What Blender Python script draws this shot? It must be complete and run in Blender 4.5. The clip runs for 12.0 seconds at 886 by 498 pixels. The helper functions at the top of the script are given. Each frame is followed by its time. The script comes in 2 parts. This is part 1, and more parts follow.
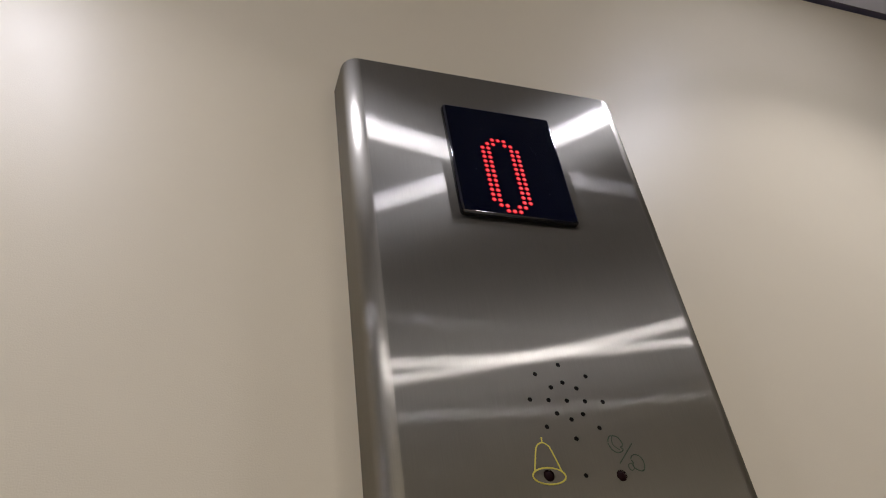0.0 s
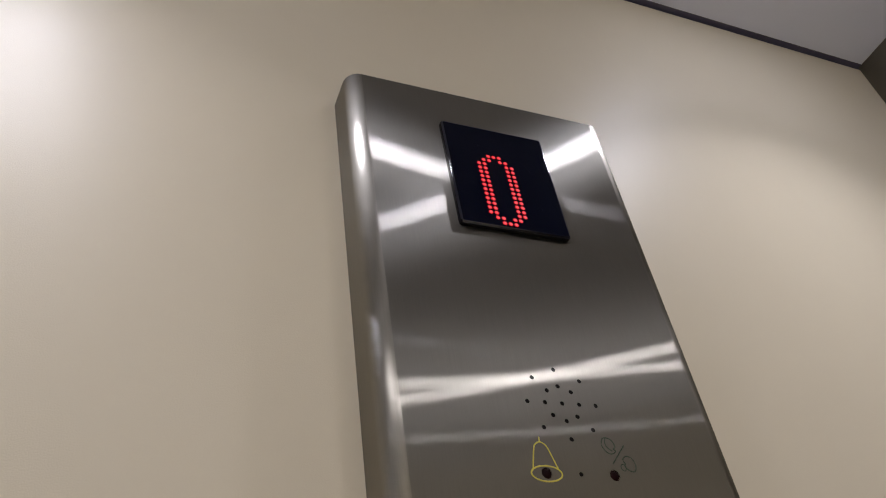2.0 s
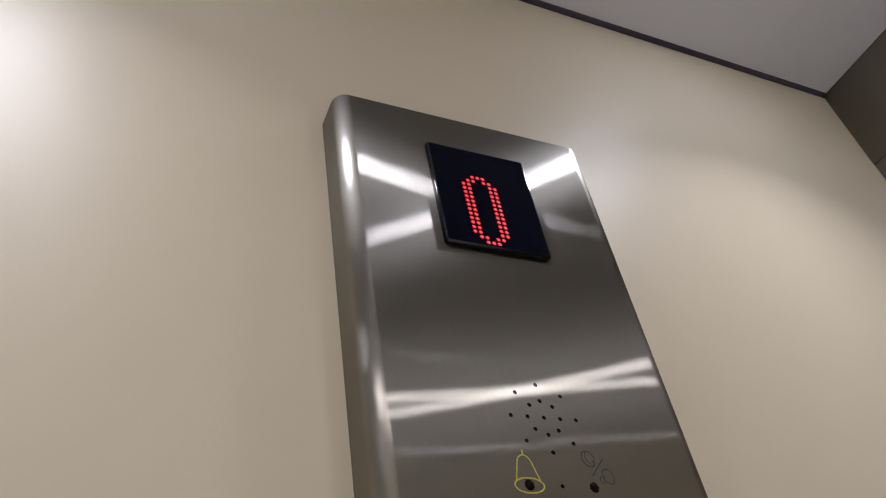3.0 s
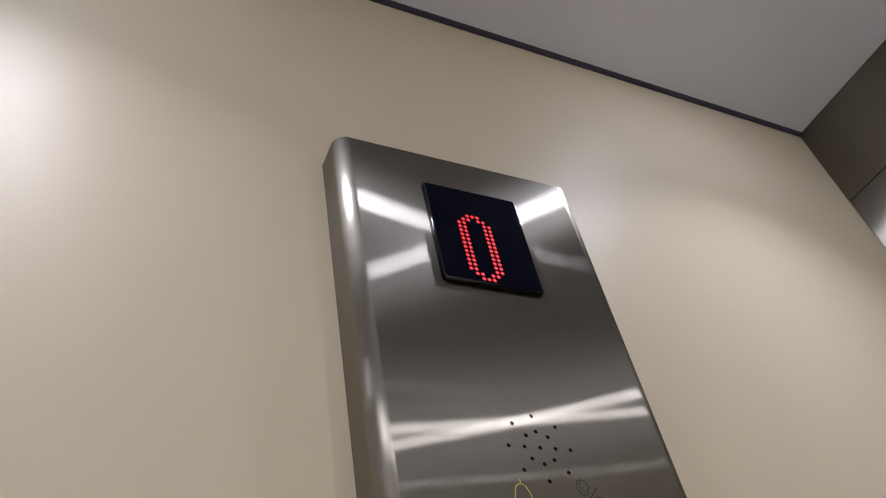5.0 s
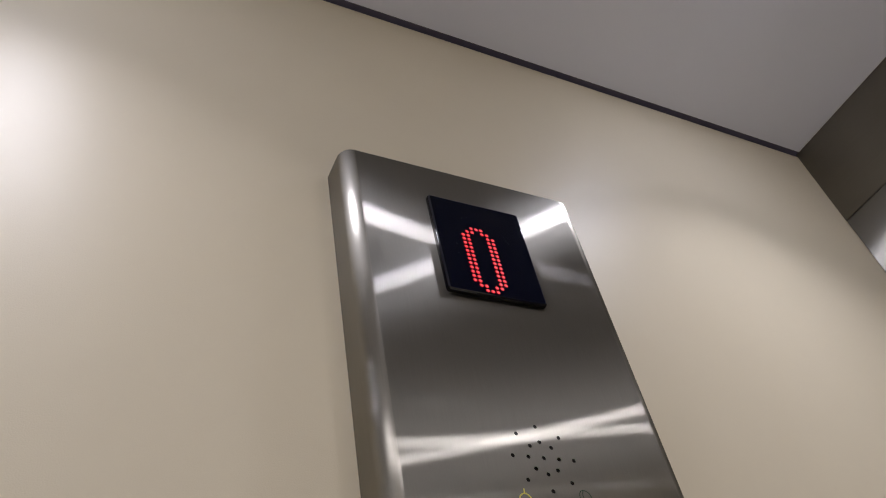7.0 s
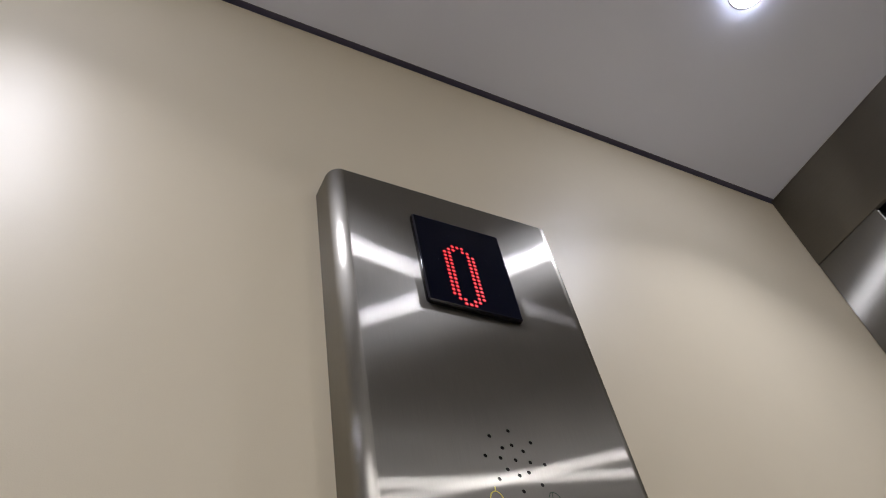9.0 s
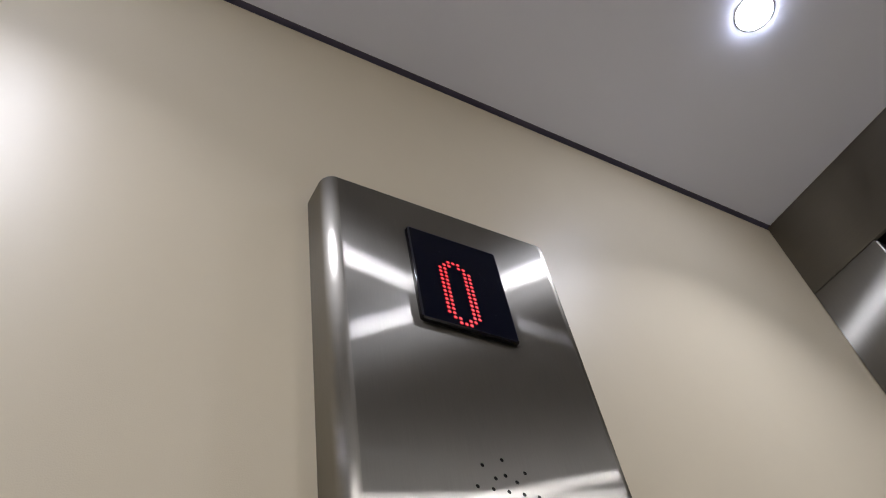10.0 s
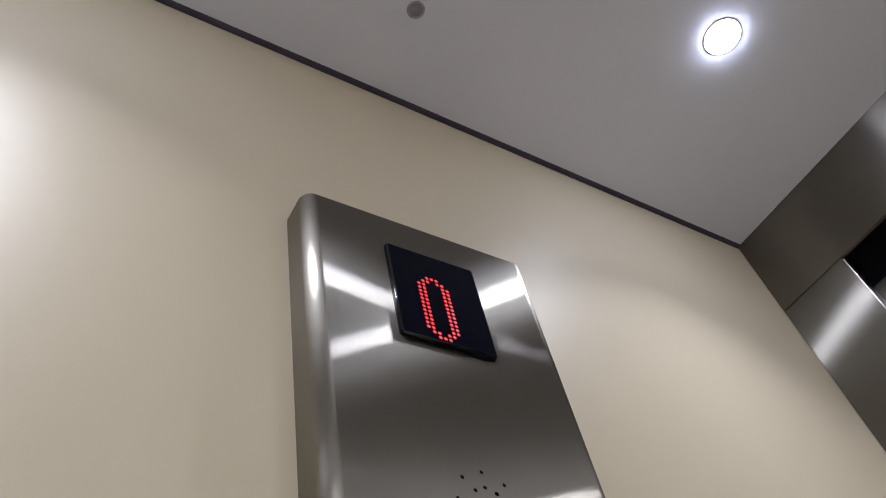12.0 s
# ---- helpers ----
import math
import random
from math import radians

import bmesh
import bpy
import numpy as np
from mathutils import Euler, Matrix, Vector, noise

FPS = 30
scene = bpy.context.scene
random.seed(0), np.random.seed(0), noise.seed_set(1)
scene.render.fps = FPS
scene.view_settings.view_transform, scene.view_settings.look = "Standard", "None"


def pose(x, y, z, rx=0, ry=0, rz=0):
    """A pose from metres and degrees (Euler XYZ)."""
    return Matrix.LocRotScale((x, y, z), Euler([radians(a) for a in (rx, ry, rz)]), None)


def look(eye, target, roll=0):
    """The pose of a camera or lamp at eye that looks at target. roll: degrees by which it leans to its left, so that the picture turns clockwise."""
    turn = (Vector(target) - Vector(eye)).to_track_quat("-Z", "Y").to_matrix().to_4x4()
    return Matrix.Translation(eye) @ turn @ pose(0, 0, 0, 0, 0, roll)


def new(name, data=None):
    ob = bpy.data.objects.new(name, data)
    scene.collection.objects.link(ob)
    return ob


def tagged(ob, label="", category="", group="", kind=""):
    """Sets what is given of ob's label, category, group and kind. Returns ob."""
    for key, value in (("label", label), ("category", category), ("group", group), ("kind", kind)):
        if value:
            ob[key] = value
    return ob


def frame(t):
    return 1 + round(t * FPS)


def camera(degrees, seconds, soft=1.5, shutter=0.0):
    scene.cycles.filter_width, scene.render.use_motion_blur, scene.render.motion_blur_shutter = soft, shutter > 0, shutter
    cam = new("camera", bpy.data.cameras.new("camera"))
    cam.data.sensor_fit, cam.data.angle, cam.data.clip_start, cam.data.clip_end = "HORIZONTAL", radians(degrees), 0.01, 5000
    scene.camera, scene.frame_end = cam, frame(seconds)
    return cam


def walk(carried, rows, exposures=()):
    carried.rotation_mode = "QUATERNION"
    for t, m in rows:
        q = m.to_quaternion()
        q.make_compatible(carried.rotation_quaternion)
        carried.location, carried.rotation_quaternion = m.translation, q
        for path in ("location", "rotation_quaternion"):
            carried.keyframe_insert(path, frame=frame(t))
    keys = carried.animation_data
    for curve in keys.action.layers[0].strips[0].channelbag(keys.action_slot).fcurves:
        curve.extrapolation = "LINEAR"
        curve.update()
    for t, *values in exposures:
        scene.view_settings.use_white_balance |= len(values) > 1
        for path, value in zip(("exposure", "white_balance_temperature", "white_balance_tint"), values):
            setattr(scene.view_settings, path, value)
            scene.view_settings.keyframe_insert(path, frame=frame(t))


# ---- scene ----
cam = camera(58.6, 12.0, soft=1.1)
PATH = [
    (0, (-0.2356, -0.3854, 1.3456), (0.3436, 0.9240, 2.4365), -9.47),
    (0.5, (-0.245, -0.389, 1.347), (0.465, 1.053, 2.537), -10.1),
    (1, (-0.244, -0.378, 1.343), (0.473, 1.054, 2.541), -10.6),
    (1.5, (-0.254, -0.376, 1.331), (0.447, 1.016, 2.584), -10.2),
    (2, (-0.265, -0.377, 1.323), (0.462, 0.988, 2.592), -10.4),
    (2.5, (-0.274, -0.38, 1.319), (0.485, 0.961, 2.594), -10.9),
    (3, (-0.282, -0.385, 1.315), (0.508, 0.925, 2.603), -11.6),
    (3.5, (-0.301, -0.399, 1.302), (0.508, 0.862, 2.626), -12.6),
    (5.5, (-0.303, -0.398, 1.303), (0.514, 0.836, 2.649), -13.3),
    (6, (-0.302, -0.395, 1.3), (0.51, 0.831, 2.655), -13.1),
    (6.5, (-0.306, -0.391, 1.298), (0.511, 0.824, 2.661), -13.1),
    (7, (-0.311, -0.395, 1.296), (0.508, 0.806, 2.671), -13.3),
    (9, (-0.3101, -0.3882, 1.2523), (0.4251, 0.5902, 2.5722), -13.64),
    (9.5, (-0.3063, -0.3824, 1.2486), (0.4391, 0.5756, 2.5776), -13.37),
    (10, (-0.3070, -0.3700, 1.2774), (0.4511, 0.5732, 2.6099), -12.73),
    (10.5, (-0.3100, -0.3544, 1.2931), (0.4532, 0.5675, 2.6376), -12.82),
    (11, (-0.3020, -0.3532, 1.2727), (0.4600, 0.5537, 2.6280), -13.21),
    (11.5, (-0.305, -0.356, 1.269), (0.542, 0.632, 2.788), -14.2),
    (12, (-0.3120, -0.3684, 1.2676), (0.4808, 0.5090, 2.6247), -15.34),
]
walk(cam, [(t, look(eye, target, roll)) for t, eye, target, roll in PATH],
     exposures=[(0, 0.0, 6500, 10), (7, 0.0, 6500, 10), (9, 0.02, 6400, 8.5), (12, 0.06, 6320, 8)])

# ---- world ----
world = bpy.data.worlds.new("world")
scene.world = world
world.use_nodes = True
world.node_tree.nodes["Background"].inputs["Color"].default_value = (0.0, 0.0, 0.0, 1)
world.node_tree.nodes["Background"].inputs["Strength"].default_value = 0.0

# ---- plan, in metres ----
WALL_Y = 0.0372      # face of the side wall that carries the control panel
FAR_Y = -1.318       # face of the opposite side wall
FRONT_X = 0.7114     # face of the front wall with the doors
BACK_X = -0.7114     # face of the back wall
CEIL = 2.2
HEAD_Z = 2.043       # lower edge of the transom over the doors
JAMB_Y = -0.0822     # edge of the front return beside the doors
RING_Z = 1.5558      # centre of the speaker's holes
HALF = 0.1222        # half the panel's width
ROUND = 0.0125       # radius of its long edges
TOP = 1.8552
BOTTOM = 0.84
LAMP_R = 0.0252
COOL, WARM = (0.96, 0.98, 1.17), (1.01, 0.98, 1.03)   # the row by the panel is cooler than the row across the car
BEAM_COLOR = (0.99, 0.98, 1.07)
# place, glow of the diffuser, watts and spread of its beam, tint of the diffuser
LAMPS = [(0.4043, -0.2405, 120.0, 1.3, 102, COOL), (-0.424, -0.238, 98.0, 1.0, 104, COOL),
         (0.41, -1.045, 245.0, 2.15, 112, WARM), (-0.44, -1.045, 240.0, 2.15, 112, WARM)]



# ---- materials ----
def nodes_of(name):
    m = bpy.data.materials.new(name)
    m.use_nodes = True
    nt = m.node_tree
    bsdf = nt.nodes["Principled BSDF"]
    return m, nt, bsdf


def add(nt, kind, **values):
    n = nt.nodes.new(kind)
    for key, value in values.items():
        n.inputs[key.replace("_", " ")].default_value = value
    return n


def scaled_noise(nt, scale, size, detail=4.0, roughness=0.55):
    tc = nt.nodes.new("ShaderNodeTexCoord")
    mp = nt.nodes.new("ShaderNodeMapping")
    mp.inputs["Scale"].default_value = scale
    nz = add(nt, "ShaderNodeTexNoise", Scale=size, Detail=detail, Roughness=roughness)
    nt.links.new(tc.outputs["Object"], mp.inputs["Vector"])
    nt.links.new(mp.outputs["Vector"], nz.inputs["Vector"])
    return nz.outputs["Fac"]


def ramp(nt, value, lo, hi, a=0.3, b=0.7):
    r = nt.nodes.new("ShaderNodeMapRange")
    r.inputs["From Min"].default_value, r.inputs["From Max"].default_value = a, b
    r.inputs["To Min"].default_value, r.inputs["To Max"].default_value = lo, hi
    nt.links.new(value, r.inputs["Value"])
    return r.outputs["Result"]


def two_tone(nt, fac, c1, c2):
    mix = nt.nodes.new("ShaderNodeMix")
    mix.data_type = "RGBA"
    mix.inputs["A"].default_value = (*c1, 1)
    mix.inputs["B"].default_value = (*c2, 1)
    nt.links.new(fac, mix.inputs["Factor"])
    return mix.outputs["Result"]


def bumped(nt, height, strength, distance):
    b = add(nt, "ShaderNodeBump", Strength=strength, Distance=distance)
    nt.links.new(height, b.inputs["Height"])
    return b.outputs["Normal"]


def painted(name, c1, c2, rough, bump=0.0, grain=900.0, spec=0.5, large=3.0, rough_var=0.05, metallic=0.0):
    """Paint or laminate with a broad tone drift and a fine pebbled skin."""
    m, nt, bsdf = nodes_of(name)
    big = scaled_noise(nt, (1, 1, 1), large, 5.0)
    nt.links.new(two_tone(nt, ramp(nt, big, 0, 1), c1, c2), bsdf.inputs["Base Color"])
    mid = scaled_noise(nt, (1, 1, 1), 45.0, 4.0)
    nt.links.new(ramp(nt, mid, rough - rough_var, rough + rough_var), bsdf.inputs["Roughness"])
    bsdf.inputs["Specular IOR Level"].default_value = spec
    bsdf.inputs["Metallic"].default_value = metallic
    if bump:
        nt.links.new(bumped(nt, scaled_noise(nt, (1, 1, 1), grain, 2.0), bump, 0.0004), bsdf.inputs["Normal"])
    return m


def brushed(name, colour, along, across, haze=0.0, haze_along=0.08, haze_across=0.5, fine=2600.0, grain=2):
    """Brushed steel with its grain along one axis: tight highlights along the grain, very wide ones across it, and a softer haze from scuffs."""
    m, nt, bsdf = nodes_of(name)
    nt.nodes.remove(bsdf)
    axis = nt.nodes.new("ShaderNodeCombineXYZ")
    axis.inputs[grain].default_value = 1.0
    stretch = [0.012 if k == grain else 1 for k in range(3)]
    lines = scaled_noise(nt, stretch, fine, 3.0, 0.7)
    mid = scaled_noise(nt, stretch, fine * 0.12, 3.0, 0.6)
    cloud = scaled_noise(nt, (1, 1, 1), 9.0, 4.0)
    tone = two_tone(nt, ramp(nt, lines, 0, 1, 0.25, 0.75), [c * 0.93 for c in colour], [min(c * 1.06, 1) for c in colour])
    mul = nt.nodes.new("ShaderNodeMix")
    mul.data_type, mul.blend_type = "RGBA", "MULTIPLY"
    mul.inputs["Factor"].default_value = 1.0
    nt.links.new(tone, mul.inputs["A"])
    nt.links.new(two_tone(nt, ramp(nt, cloud, 0, 1), (0.93, 0.93, 0.94), (1, 1, 1)), mul.inputs["B"])
    normal = bumped(nt, lines, 0.04, 0.00002)
    lobes = []
    for a, b, kind in ((along, across, "sheen"), (haze_along, haze_across, "haze")):
        g = nt.nodes.new("ShaderNodeBsdfAnisotropic")
        g.distribution = "BECKMANN"
        alpha = math.sqrt(a * b)
        g.inputs["Anisotropy"].default_value = 1.0 - math.sqrt(a / b)
        nt.links.new(axis.outputs["Vector"], g.inputs["Tangent"])
        nt.links.new(ramp(nt, mid, math.sqrt(alpha) * 0.96, math.sqrt(alpha) * 1.05), g.inputs["Roughness"])
        nt.links.new(mul.outputs["Result"], g.inputs["Color"])
        if kind == "haze":
            nt.links.new(normal, g.inputs["Normal"])
        lobes.append(g)
    both = nt.nodes.new("ShaderNodeMixShader")
    both.inputs["Fac"].default_value = haze
    nt.links.new(lobes[0].outputs["BSDF"], both.inputs[1])
    nt.links.new(lobes[1].outputs["BSDF"], both.inputs[2])
    nt.links.new(both.outputs["Shader"], nt.nodes["Material Output"].inputs["Surface"])
    return m


def glowing(name, colour, strength, body=1.0):
    m, nt, bsdf = nodes_of(name)
    bsdf.inputs["Base Color"].default_value = (*[c * body for c in colour[:3]], 1)
    bsdf.inputs["Specular IOR Level"].default_value = 0.15
    bsdf.inputs["Emission Color"].default_value = (*colour[:3], 1)
    bsdf.inputs["Emission Strength"].default_value = strength
    return m


def glossy_dark(name, colour, rough, spec=0.5, dust=0.0):
    m, nt, bsdf = nodes_of(name)
    bsdf.inputs["Base Color"].default_value = (*colour, 1)
    specks = scaled_noise(nt, (1, 1, 1), 160.0, 3.0)
    nt.links.new(ramp(nt, specks, rough, rough + dust, 0.45, 0.75), bsdf.inputs["Roughness"])
    bsdf.inputs["Specular IOR Level"].default_value = spec
    return m


CREAM = painted("cream_laminate", (0.675, 0.605, 0.465), (0.715, 0.645, 0.50), 0.41, bump=0.34, grain=1050.0, spec=0.42, rough_var=0.012)
CEILING = painted("ceiling_grey", (0.79, 0.82, 0.95), (0.82, 0.85, 0.97), 0.45, bump=0.08, grain=1600.0)
STEEL = brushed("brushed_steel", (0.24, 0.2285, 0.204), 0.0025, 0.75, 0.47, 0.055, 0.65)
STEEL_ROUND = brushed("polished_bend", (0.30, 0.284, 0.25), 0.018, 0.19, 0.45, 0.075, 0.45)
MIRROR = glossy_dark("mirror_silver", (0.70, 0.705, 0.71), 0.0, 0.5)
MIRROR.node_tree.nodes["Principled BSDF"].inputs["Metallic"].default_value = 1.0
STEEL_FRONT = brushed("front_steel", (0.225, 0.21, 0.18), 0.024, 0.8, 0.25, 0.09, 0.7)
STEEL_ACROSS = brushed("transom_steel", (0.20, 0.188, 0.168), 0.03, 0.7, 0.35, 0.12, 0.6, grain=1)
EDGE = brushed("polished_edge", (0.85, 0.83, 0.8), 0.06, 0.3)
# gap fill: the dark violet colour stands in for shade in the slot
GAP_SHADE = painted("gap_shade", (0.085, 0.078, 0.125), (0.11, 0.10, 0.155), 0.6, rough_var=0.1)
BLACK = painted("recess_black", (0.020, 0.018, 0.034), (0.028, 0.025, 0.044), 0.6)
FLOOR = painted("floor_vinyl", (0.71, 0.67, 0.64), (0.76, 0.72, 0.69), 0.55, bump=0.3, grain=260.0, large=14.0)
BLACK_GLASS = glossy_dark("display_acrylic", (0.0008, 0.0016, 0.009), 0.015, 0.08, 0.05)
BLACK_EDGE = glossy_dark("display_edge", (0.002, 0.002, 0.006), 0.04, 0.7, 0.03)
# near black, for the shade inside the drilled holes
HOLE = painted("hole_shade", (0.006, 0.006, 0.006), (0.008, 0.007, 0.007), 0.8, spec=0.04)
LED_OFF = glossy_dark("led_dome_smoked", (0.012, 0.004, 0.004), 0.3, 0.04)
YELLOW = painted("engraved_yellow", (0.48, 0.41, 0.035), (0.56, 0.49, 0.06), 0.4, large=200.0)
GREEN = painted("engraved_green", (0.035, 0.070, 0.052), (0.10, 0.14, 0.11), 0.2, large=420.0, metallic=0.45)
WHITE_TRIM = painted("lamp_trim_white", (0.16, 0.16, 0.165), (0.19, 0.19, 0.195), 0.4)
CAP = painted("sensor_grey", (0.36, 0.35, 0.40), (0.44, 0.43, 0.47), 0.3)
CAP_LENS = painted("sensor_lens", (0.22, 0.21, 0.245), (0.30, 0.29, 0.33), 0.2, large=60.0)
RED = glowing("led_red", (1.0, 0.016, 0.024), 0.75, 0.08)
RED_CORE = glowing("led_core", (1.0, 0.085, 0.10), 0.95, 0.08)
LIGHTS = [glowing("lamp_glow", tint, glow) for _, _, glow, _, _, tint in LAMPS]


# ---- building helpers ----
def mesh_from(bm, name, material, smooth=False):
    me = bpy.data.meshes.new(name)
    bm.to_mesh(me)
    bm.free()
    me.materials.append(material)
    if smooth:
        for p in me.polygons:
            p.use_smooth = True
    return me


def part(name, bm, material, parent, label="", smooth=False):
    """One mesh object under a thing or a part; the mesh is given in world coordinates."""
    ob = new(name, mesh_from(bm, name, material, smooth))
    ob.parent = parent
    if parent is not None:
        ob.matrix_parent_inverse = parent.matrix_basis.inverted() if parent.parent is None else Matrix()
    return tagged(ob, label)


def structure(name, bm, material, label, category):
    return tagged(new(name, mesh_from(bm, name, material)), label, category, kind="structure")


def add_box(bm, lo, hi, bevel=0.0, segments=2):
    vs = [bm.verts.new((x, y, z)) for x in (lo[0], hi[0]) for y in (lo[1], hi[1]) for z in (lo[2], hi[2])]
    quads = [(0, 1, 3, 2), (4, 6, 7, 5), (0, 4, 5, 1), (2, 3, 7, 6), (0, 2, 6, 4), (1, 5, 7, 3)]
    faces = [bm.faces.new([vs[i] for i in q]) for q in quads]
    if bevel:
        edges = list({e for f in faces for e in f.edges})
        bmesh.ops.bevel(bm, geom=edges, offset=bevel, segments=segments, affect="EDGES", profile=0.5)
    return bm


def box(lo, hi, bevel=0.0, segments=2):
    return add_box(bmesh.new(), lo, hi, bevel, segments)


def ring_points(cx, cy, r, n):
    return [(cx + r * math.cos(2 * math.pi * i / n), cy + r * math.sin(2 * math.pi * i / n)) for i in range(n)]


def add_pierced(bm, outline, circles, place, depth):
    """A flat sheet with round holes and their walls. place(u, v, d) gives the point d behind the sheet."""
    from mathutils.geometry import delaunay_2d_cdt
    pts = [Vector(p) for p in outline]
    edges = [(i, (i + 1) % len(outline)) for i in range(len(outline))]
    for cx, cy, r, n in circles:
        k = len(pts)
        ring = ring_points(cx, cy, r, n)
        pts += [Vector(p) for p in ring]
        edges += [(k + i, k + (i + 1) % n) for i in range(n)]
        back = [bm.verts.new(place(u, v, depth)) for u, v in ring]
        front = [bm.verts.new(place(u, v, 0)) for u, v in ring]
        for i in range(n):
            bm.faces.new((front[i], front[(i + 1) % n], back[(i + 1) % n], back[i]))
    vs, _, faces, *_ = delaunay_2d_cdt(pts, edges, [], 0, 1e-7)
    made = [bm.verts.new(place(p.x, p.y, 0)) for p in vs]
    for f in faces:
        c = sum((vs[i] for i in f), Vector((0, 0))) / len(f)
        if all((c.x - cx) ** 2 + (c.y - cy) ** 2 > (r * 0.93) ** 2 for cx, cy, r, n in circles):
            bm.faces.new([made[i] for i in f])


def lathe(profile, place, n=40):
    """Turns (radius, depth) pairs round an axis; place(u, v, d) gives the point."""
    bm = bmesh.new()
    rows = []
    for r, d in profile:
        rows.append([bm.verts.new(place(*p, d)) for p in ring_points(0, 0, r, n)] if r > 0 else [bm.verts.new(place(0, 0, d))])
    for a, b in zip(rows, rows[1:]):
        for i in range(n):
            j = (i + 1) % n
            if len(a) == 1 and len(b) > 1:
                bm.faces.new((a[0], b[i], b[j]))
            elif len(b) == 1 and len(a) > 1:
                bm.faces.new((a[i], a[j], b[0]))
            elif len(a) > 1:
                bm.faces.new((a[i], a[j], b[j], b[i]))
    bmesh.ops.recalc_face_normals(bm, faces=bm.faces)
    return bm


def stroke(points, width, y, closed=False, height=0.00025):
    """A thin raised line of paint along points (x, z) on the panel's face."""
    bm = bmesh.new()
    n = len(points)
    rows = []
    for i in range(n):
        a = Vector(points[(i - 1) % n] if closed or i else points[i])
        b = Vector(points[(i + 1) % n] if closed or i < n - 1 else points[i])
        d = (b - a).normalized()
        s = Vector((-d.y, d.x)) * width / 2
        p = Vector(points[i])
        w = []
        for k, h in ((-1, 0), (-0.6, 1), (0.6, 1), (1, 0)):
            w.append(bm.verts.new((p.x + s.x * k, y - height * h, p.y + s.y * k)))
        rows.append(w)
    for i in range(n if closed else n - 1):
        a, b = rows[i], rows[(i + 1) % n]
        for k in range(3):
            bm.faces.new((a[k], a[k + 1], b[k + 1], b[k]))
    bmesh.ops.recalc_face_normals(bm, faces=bm.faces)
    return bm


def smooth_line(points, steps=6, closed=False):
    """Catmull-Rom curve through (x, z) points."""
    n = len(points)
    out = []
    for i in range(n if closed else n - 1):
        p = [Vector(points[(i + k) % n]) if closed else Vector(points[min(max(i + k, 0), n - 1)]) for k in (-1, 0, 1, 2)]
        for s in range(steps):
            t = s / steps
            q = 0.5 * (2 * p[1] + (p[2] - p[0]) * t + (2 * p[0] - 5 * p[1] + 4 * p[2] - p[3]) * t * t + (3 * p[1] - p[0] - 3 * p[2] + p[3]) * t ** 3)
            out.append((q.x, q.y))
    if not closed:
        out.append(tuple(points[-1]))
    return out


def rounded_plate(x0, x1, z0, z1, y_back, y_front, corner, bevel, n=6, m=6):
    """A plate with rounded corners and a rolled front edge, facing -y; its last face is the front."""
    def loop(inset, y):
        r = max(corner - inset, 0.0004)
        pts = []
        for cx, cz, a0 in ((x1 - inset - r, z1 - inset - r, 0), (x0 + inset + r, z1 - inset - r, 90), (x0 + inset + r, z0 + inset + r, 180), (x1 - inset - r, z0 + inset + r, 270)):
            for k in range(n + 1):
                a = radians(a0 + 90 * k / n)
                pts.append((cx + r * math.cos(a), y, cz + r * math.sin(a)))
        return pts
    bm = bmesh.new()
    rows = [loop(0, y_back), loop(0, y_front + bevel + 0.0006)]
    for k in range(m + 1):
        a = math.pi / 2 * k / m
        rows.append(loop(bevel * (1 - math.cos(a)), y_front + bevel * (1 - math.sin(a))))
    vs = [[bm.verts.new(p) for p in row] for row in rows]
    for a, b in zip(vs, vs[1:]):
        for i in range(len(a)):
            k = (i + 1) % len(a)
            bm.faces.new((a[i], b[i], b[k], a[k])).smooth = True
    bm.faces.new([bm.verts.new(p) for p in rows[-1]])
    bmesh.ops.recalc_face_normals(bm, faces=bm.faces)
    return bm


def empty(name, x, y, z):
    ob = new(name)
    ob.matrix_basis = pose(x, y, z)
    ob.empty_display_size = 0.05
    return ob


# ---- the lift car ----
T = 0.02
REVEAL = 0.003       # the side wall stops this far under the ceiling
structure("floor", box((BACK_X - T, FAR_Y - T, -0.03), (FRONT_X + 0.12, WALL_Y + T, 0.0)), FLOOR, "light grey speckled vinyl floor of the lift car", "floor")
structure("wall_side", box((BACK_X - T, WALL_Y, 0.0), (FRONT_X + 0.10, WALL_Y + T, CEIL - REVEAL), 0.0006), CREAM, "smooth cream laminate side wall of the lift car", "wall")
structure("wall_opposite", box((BACK_X - T, FAR_Y - T, 0.0), (FRONT_X + 0.10, FAR_Y, CEIL)), CREAM, "smooth cream laminate wall facing the panel", "wall")
structure("wall_back", box((BACK_X - T, FAR_Y, 0.0), (BACK_X, WALL_Y, CEIL)), CREAM, "smooth cream laminate back wall", "wall")

mirror = tagged(empty("wall_mirror", BACK_X, (FAR_Y + WALL_Y) / 2, 0.9), "large frameless mirror on the cream back wall", "mirror")
part("mirror_glass", box((BACK_X + 0.0003, FAR_Y + 0.03, 0.9), (BACK_X + 0.005, WALL_Y - 0.03, 2.17), 0.0008), MIRROR, mirror)

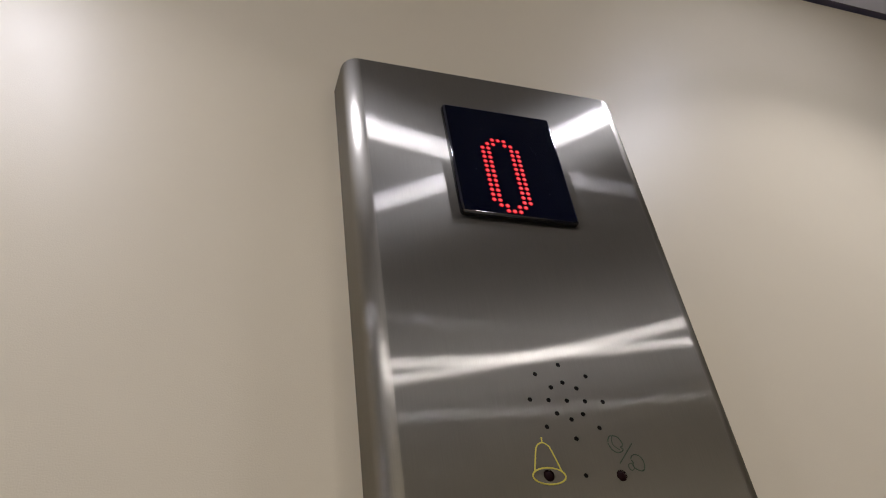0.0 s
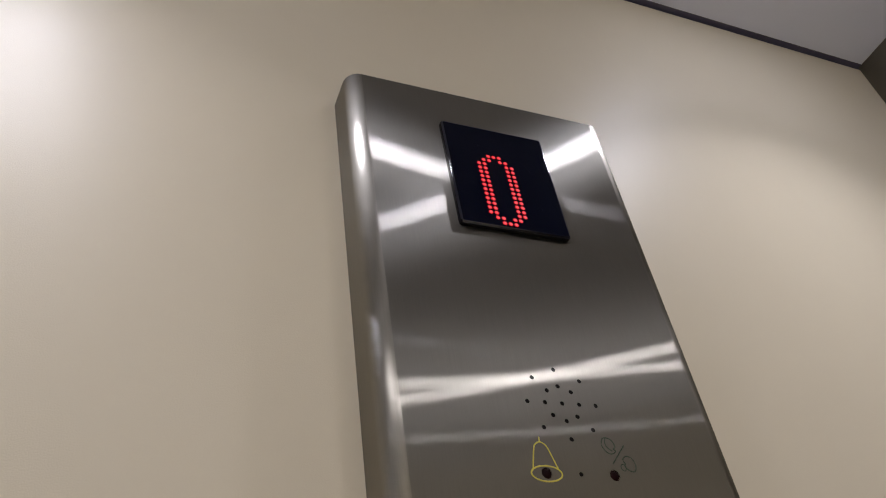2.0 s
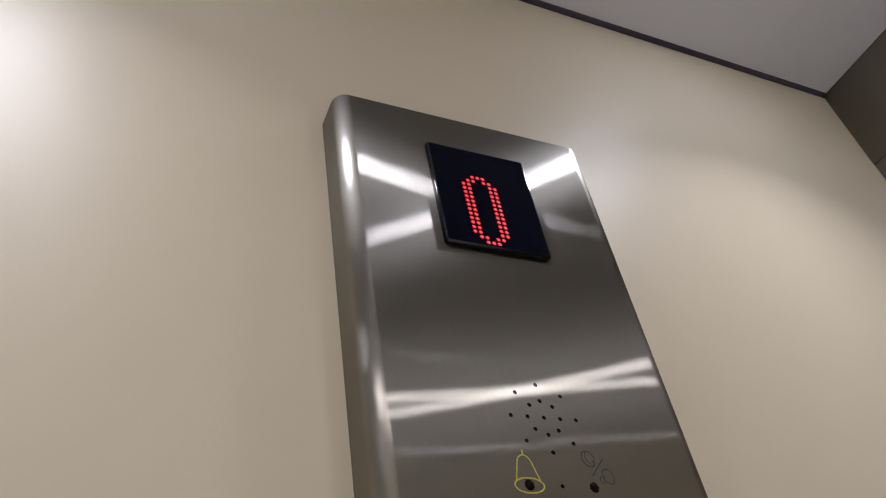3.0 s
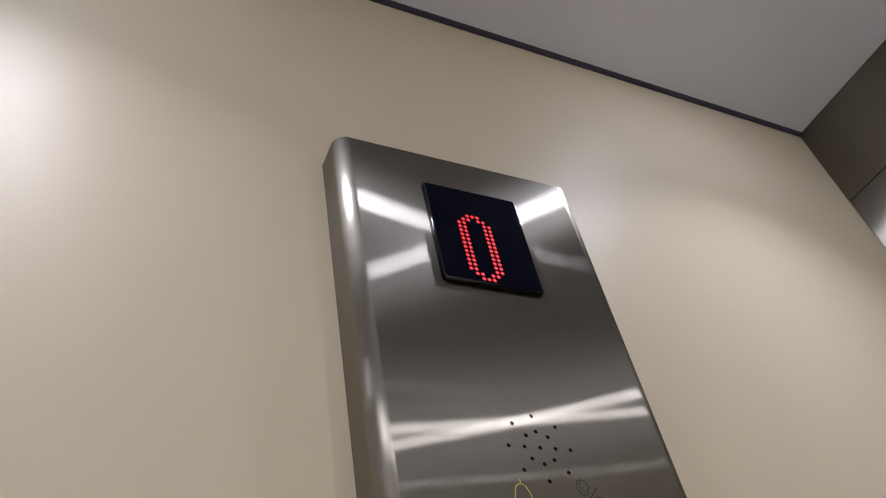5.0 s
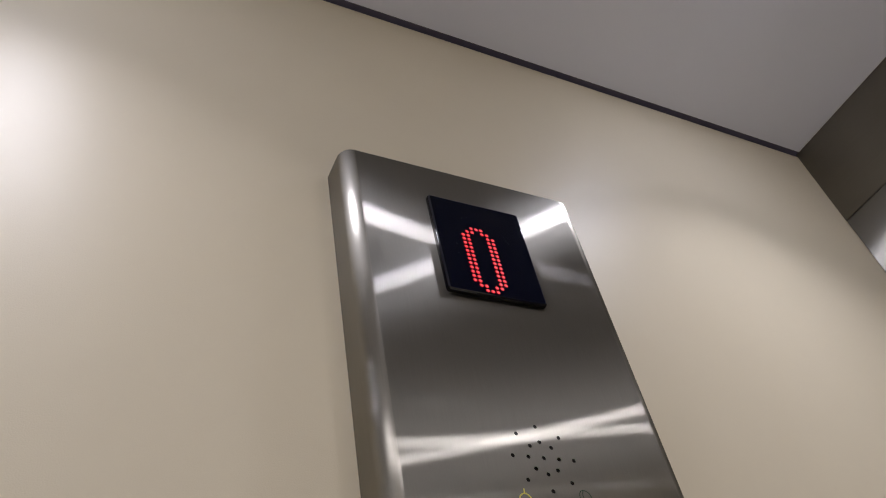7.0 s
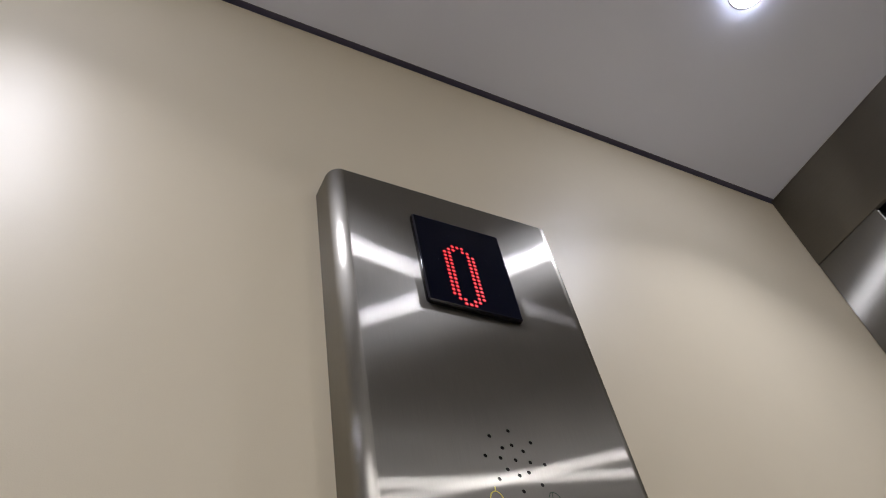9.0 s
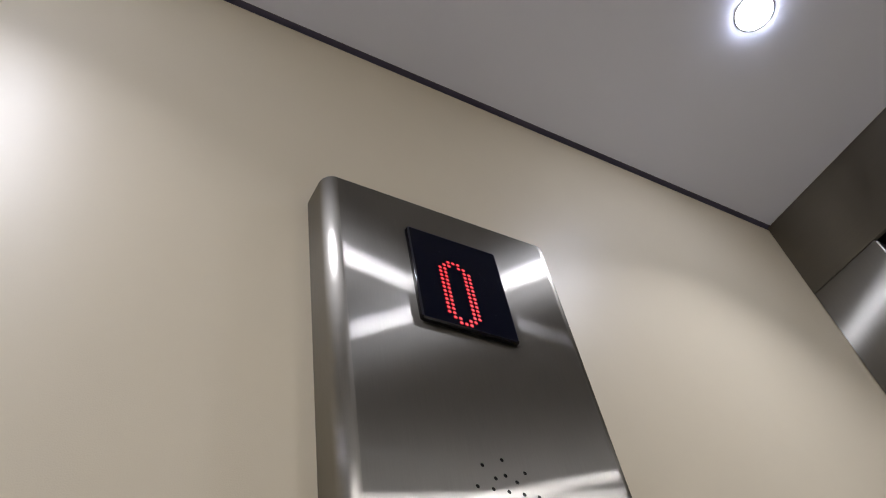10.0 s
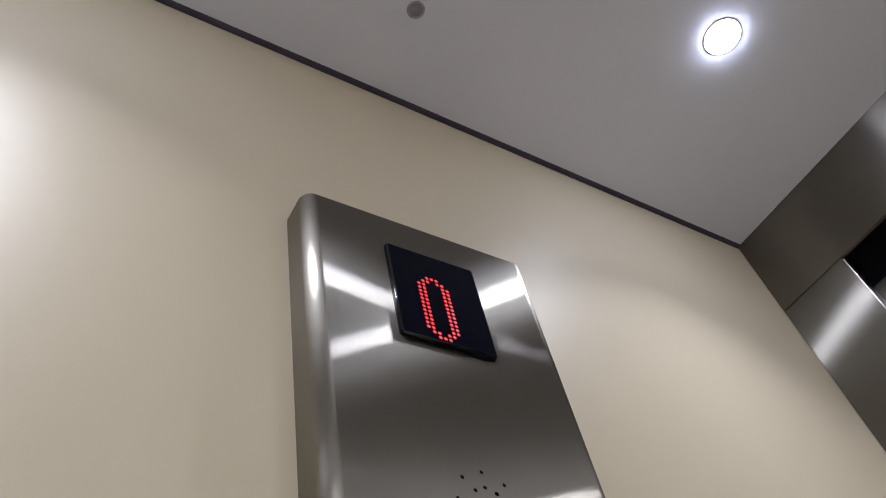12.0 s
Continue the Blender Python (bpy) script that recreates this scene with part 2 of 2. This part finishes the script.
# suspended ceiling sheet, narrow gap along the side walls filled with shade-coloured strips
GAPW = 0.0075
# backing of the reveal over the wall, shade put into its colour
structure("trim", box((BACK_X - T, WALL_Y + 0.003, CEIL - REVEAL), (FRONT_X + 0.10, WALL_Y + T, CEIL + 0.0006)), GAP_SHADE, "dark violet-grey fill painted as shade in the gap above the wall", "trim")
bm = bmesh.new()
add_pierced(bm, [(BACK_X, FAR_Y + GAPW), (FRONT_X - 0.001, FAR_Y + GAPW), (FRONT_X - 0.001, WALL_Y - GAPW), (BACK_X, WALL_Y - GAPW)],
            [(x, y, LAMP_R + 0.0012, 40) for x, y, *_ in LAMPS], lambda u, v, d: (u, v, CEIL + d), 0.03)
for a, b in (((BACK_X, WALL_Y - GAPW), (FRONT_X - 0.001, WALL_Y - GAPW)), ((BACK_X, FAR_Y + GAPW), (FRONT_X - 0.001, FAR_Y + GAPW))):
    bm.faces.new([bm.verts.new(p) for p in ((*a, CEIL), (*b, CEIL), (*b, CEIL + 0.03), (*a, CEIL + 0.03))])
bmesh.ops.recalc_face_normals(bm, faces=bm.faces)
structure("ceiling", bm, CEILING, "matt grey suspended ceiling sheet with round downlights", "ceiling")
# gap strips sit almost flush, shade painted in; last one is an unseen lid
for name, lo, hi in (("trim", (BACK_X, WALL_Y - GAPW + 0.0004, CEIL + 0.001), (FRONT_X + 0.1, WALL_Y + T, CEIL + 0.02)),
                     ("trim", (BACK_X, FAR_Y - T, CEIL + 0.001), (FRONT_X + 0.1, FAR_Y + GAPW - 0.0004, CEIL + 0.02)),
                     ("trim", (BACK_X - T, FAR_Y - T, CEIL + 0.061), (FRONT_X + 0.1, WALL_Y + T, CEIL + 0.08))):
    structure(name, box(lo, hi), GAP_SHADE, "dark violet-grey fill painted as shade in the gap above the wall", "trim")

# front wall: transom, returns beside the doors, doors
structure("transom", box((FRONT_X, FAR_Y, HEAD_Z), (FRONT_X + 0.008, WALL_Y, CEIL + 0.03), 0.0012), STEEL_ACROSS, "dark brushed steel transom above the lift doors", "transom")


def front_return(y0, y1, edge_y, side):
    ob = empty("door_return", FRONT_X, (y0 + y1) / 2, 0)
    tagged(ob, "brushed steel return panel with polished edge beside lift doors", "panel", "door returns")
    part("sheet", box((FRONT_X, y0, 0.0), (FRONT_X + 0.02, y1, HEAD_Z - 0.0015), 0.001), STEEL_FRONT, ob)
    lo, hi = sorted((edge_y, edge_y + side * 0.0022))
    part("edge_strip", box((FRONT_X - 0.0006, lo, 0.0), (FRONT_X + 0.02, hi, HEAD_Z - 0.006), 0.0005), EDGE, ob, "bright polished steel edge")
    return ob


OTHER = FAR_Y + (WALL_Y - JAMB_Y)
front_return(JAMB_Y, WALL_Y - 0.0008, JAMB_Y, -1)
front_return(FAR_Y + 0.0008, OTHER, OTHER, 1)
MID = (JAMB_Y + OTHER) / 2
DOOR_TOP = 2.012
for y0, y1 in ((MID + 0.001, JAMB_Y + 0.05), (OTHER - 0.05, MID - 0.001)):
    ob = tagged(new("door", mesh_from(box((FRONT_X + 0.062, y0, 0.004), (FRONT_X + 0.085, y1, DOOR_TOP), 0.0015), "door", STEEL_FRONT)),
                "closed brushed steel sliding lift door", "door", "lift doors", "structure")
structure("door_header", box((FRONT_X + 0.088, FAR_Y, 0.0), (FRONT_X + 0.10, WALL_Y, CEIL + 0.03)), BLACK, "black recess above the lift doors", "door header")


# ---- downlights ----
def downlight(x, y, lit):
    ob = empty("ceiling_light", x, y, CEIL)
    tagged(ob, "round downlight, lit white, in grey ceiling", "ceiling light", "ceiling downlights")
    place = lambda u, v, d: (x + u, y + v, CEIL + d)
    part("trim_ring", lathe([(LAMP_R + 0.0002, 0.001), (LAMP_R + 0.0003, -0.0006), (LAMP_R + 0.0016, -0.0008), (LAMP_R + 0.0030, -0.0003)], place, 48), WHITE_TRIM, ob, "thin grey trim ring")
    part("diffuser", lathe([(LAMP_R, 0.0030), (LAMP_R, -0.0006), (LAMP_R - 0.0014, -0.0021), (LAMP_R - 0.006, -0.0038), (0.010, -0.0048), (0.0, -0.0051)], place, 36), lit, ob, "glowing white domed diffuser", True)
    return ob


for (x, y, _, watts, spread, _), lit in zip(LAMPS, LIGHTS):
    downlight(x, y, lit)
    beam = bpy.data.lights.new("downlight_beam", "AREA")
    beam.shape, beam.size, beam.energy, beam.color, beam.spread = "DISK", 0.044, watts, BEAM_COLOR, radians(spread)
    new("downlight_beam", beam).matrix_basis = pose(x, y, CEIL - 0.0055)

# small round cap in the ceiling
sx, sy = 0.0042, -0.087
sensor = tagged(empty("ceiling_sensor", sx, sy, CEIL), "small round dark grey sensor cap in ceiling", "sensor")
place = lambda u, v, d: (sx + u, sy + v, CEIL + d)
part("cap", lathe([(0.0115, 0.0), (0.0115, -0.0012), (0.0100, -0.0022), (0.0085, -0.0012)], place, 36), CAP, sensor, "grey rim", True)
part("lens", lathe([(0.0085, -0.0010), (0.006, -0.0024), (0.0, -0.0032)], place, 36), CAP_LENS, sensor, "darker grey domed lens", True)

# ---- control panel ----
panel = tagged(empty("control_panel", 0, WALL_Y, BOTTOM), "brushed stainless steel lift control panel with rounded edges on wall", "control panel")
FLAT = HALF - ROUND
HOLES = [(0.0, RING_Z)]
for k in range(8):
    a = k * math.pi / 4
    HOLES += [(0.0125 * math.cos(a), RING_Z + 0.0125 * math.sin(a)), (0.025 * math.cos(a), RING_Z + 0.025 * math.sin(a))]
LAMP_Z = RING_Z - 0.0478
BELL_X, TALK_X = -0.0233, 0.0241
circles = [(x, z, 0.0016, 14) for x, z in HOLES] + [(0.0003, LAMP_Z, 0.0015, 14), (BELL_X, LAMP_Z, 0.0036, 24), (TALK_X, LAMP_Z, 0.0036, 24)]
bm = bmesh.new()
add_pierced(bm, [(-FLAT, BOTTOM), (FLAT, BOTTOM), (FLAT, TOP), (-FLAT, TOP)], circles, lambda u, v, d: (u, d, v), 0.0007)
# walls of the shallow holes coloured black for the shade inside
for f in bm.faces:
    if f.calc_center_median().y > 0.0002:
        f.material_index = 2
# rounded long edges and sides, drawn out along the height
for s in (-1, 1):
    prof = [(s * (FLAT - 0.0004), 0.0)]
    N = 28
    for i in range(N + 1):
        a = math.pi / 2 * i / N
        prof.append((s * (FLAT + ROUND * math.sin(a)), ROUND - ROUND * math.cos(a)))
    prof.append((s * HALF, ROUND + 0.0006))
    prof.append((s * HALF, WALL_Y))
    prof = prof[1:]
    cols = [[bm.verts.new((x, y, z)) for z in (BOTTOM, TOP)] for x, y in prof]
    for a, b in zip(cols, cols[1:]):
        f = bm.faces.new((a[0], a[1], b[1], b[0]))
        f.smooth, f.material_index = True, 1
for z in (TOP, BOTTOM):
    ring = []
    for s in (-1, 1):
        arc = [(s * (FLAT + ROUND * math.sin(math.pi / 2 * i / 12)), ROUND - ROUND * math.cos(math.pi / 2 * i / 12)) for i in range(13)] + [(s * HALF, WALL_Y)]
        ring += arc if s > 0 else arc[::-1]
    bm.faces.new([bm.verts.new((x, y, z)) for x, y in ring])
bmesh.ops.recalc_face_normals(bm, faces=bm.faces)
casing = part("casing", bm, STEEL, panel, "vertically brushed stainless steel casing with rounded edges")
casing.data.materials.append(STEEL_ROUND)
casing.data.materials.append(HOLE)
# black plates close behind the holes stand in for their unlit depth
part("speaker", box((-0.034, 0.0008, RING_Z - 0.034), (0.034, 0.004, RING_Z + 0.034)), HOLE, panel, "black plate for the shade behind the speaker holes")
part("microphone", box((-0.004, 0.0008, LAMP_Z - 0.004), (0.004, 0.004, LAMP_Z + 0.004)), HOLE, panel, "black plate for the shade in the small microphone hole")
for lx, name in ((BELL_X, "alarm_lamp"), (TALK_X, "talk_lamp")):
    place = lambda u, v, d, lx=lx: (lx + u, d, LAMP_Z + v)
    part(name, lathe([(0.0036, 0.00078), (0.0027, 0.00078), (0.0025, 0.0004), (0.0016, 0.00025), (0.0, 0.0002)], place, 24), LED_OFF, panel, "unlit smoked signal lamp", True)

# yellow bell outline
bell = smooth_line([(-0.0318, -0.0455), (-0.0300, -0.0385), (-0.0280, -0.0315), (-0.0262, -0.0290), (-0.0233, -0.0278), (-0.0206, -0.0290), (-0.0188, -0.0315), (-0.0166, -0.0385), (-0.0146, -0.0455)])
rz = lambda pts: [(x, RING_Z + z) for x, z in pts]
symbol = part("bell_symbol", stroke(rz(bell), 0.0009, 0.0), YELLOW, panel, "yellow outlined alarm bell symbol")
part("bell_rim", stroke([(-0.0232 + 0.0103 * math.cos(a), LAMP_Z - 0.0003 + 0.0049 * math.sin(a)) for a in (2 * math.pi * i / 40 for i in range(40))], 0.0010, -0.00003, True), YELLOW, symbol)
part("bell_knob", stroke(rz([(-0.0233, -0.0278), (-0.0231, -0.0245)]), 0.0009, -0.00003), YELLOW, symbol)

# green outlined talk symbol: two heads and a slash
head = smooth_line([(0.0208, -0.0270), (0.0222, -0.0238), (0.0245, -0.0226), (0.0278, -0.0234), (0.0298, -0.0258), (0.0303, -0.0288), (0.0286, -0.0300), (0.0298, -0.0318), (0.0262, -0.0336), (0.0228, -0.0322), (0.0212, -0.0296)], 5, True)
talk = part("talk_symbol", stroke(rz(head), 0.0007, 0.0), GREEN, panel, "thin dark green outlined talking heads symbol")
part("ear_line", stroke(rz(smooth_line([(0.0247, -0.0230), (0.0236, -0.0258), (0.0240, -0.0290), (0.0274, -0.0318)])), 0.0005, -0.00003), GREEN, talk)
part("slash", stroke(rz([(0.0372, -0.0274), (0.0249, -0.0405)]), 0.0007, 0.0), GREEN, talk)
head2 = smooth_line([(0.0333, -0.0377), (0.0345, -0.0356), (0.0372, -0.0347), (0.0404, -0.0362), (0.0417, -0.0400), (0.0408, -0.0436), (0.0387, -0.0450), (0.0352, -0.0438), (0.0336, -0.0416), (0.0342, -0.0396)], 5, True)
part("head_outline", stroke(rz(head2), 0.0007, 0.0), GREEN, talk)
part("mouth_outline", stroke(rz([(0.0322 + 0.0018 * math.cos(a), -0.0424 + 0.0022 * math.sin(a)) for a in (2 * math.pi * i / 18 for i in range(18))]), 0.0005, 0.0, True), GREEN, talk)

# black display with its dot matrix, which reads 0
D0, D1, DZ0, DZ1, DEEP = -0.0474, 0.0454, RING_Z + 0.1436, RING_Z + 0.2560, 0.0045
display = part("display", rounded_plate(D0, D1, DZ0, DZ1, 0.0002, -DEEP, 0.003, 0.0018), BLACK_GLASS, panel, "black glossy floor display with red digit 0 lit")
display.data.materials.append(BLACK_EDGE)
for f in display.data.polygons:
    f.material_index = 1
display.data.polygons[-1].use_smooth, display.data.polygons[-1].material_index = False, 0
ZERO = ["..###..", ".##.##."] + ["##...##"] * 12 + [".##.##.", "..###.."]
dot = lathe([(0.0019, 0.0), (0.00175, -0.00014), (0.0011, -0.0002), (0.0, -0.00024)], lambda u, v, d: (u, d, v), 12)
dot_mesh = mesh_from(dot, "led", RED)
dot_mesh.materials.append(RED_CORE)
for f in dot_mesh.polygons:
    f.material_index = 1 if len(f.vertices) == 3 else 0
for r, line in enumerate(ZERO):
    for c, ch in enumerate(line):
        if ch == "#":
            led = new("led", dot_mesh)
            led.parent = display
            led.matrix_basis = pose(-0.0208 + 0.00483 * c, -DEEP - 0.00005, RING_Z + 0.2210 - 0.00483 * r)

# a few specks of dust on the display
speck_mesh = mesh_from(lathe([(0.00022, 0.0), (0.0, -0.0001)], lambda u, v, d: (u, d, v * 1.8), 6), "dust_speck", WHITE_TRIM)
for x, z in ((-0.018, 0.2320), (-0.030, 0.1870), (0.0210, 0.2190), (0.0222, 0.2150), (-0.0120, 0.2355), (0.0265, 0.1700), (-0.0290, 0.1985), (0.0242, 0.2120)):
    speck = new("dust_speck", speck_mesh)
    speck.parent = display
    speck.matrix_basis = pose(x, -DEEP - 0.00002, RING_Z + z, 0, 300 * x * 60, 0)
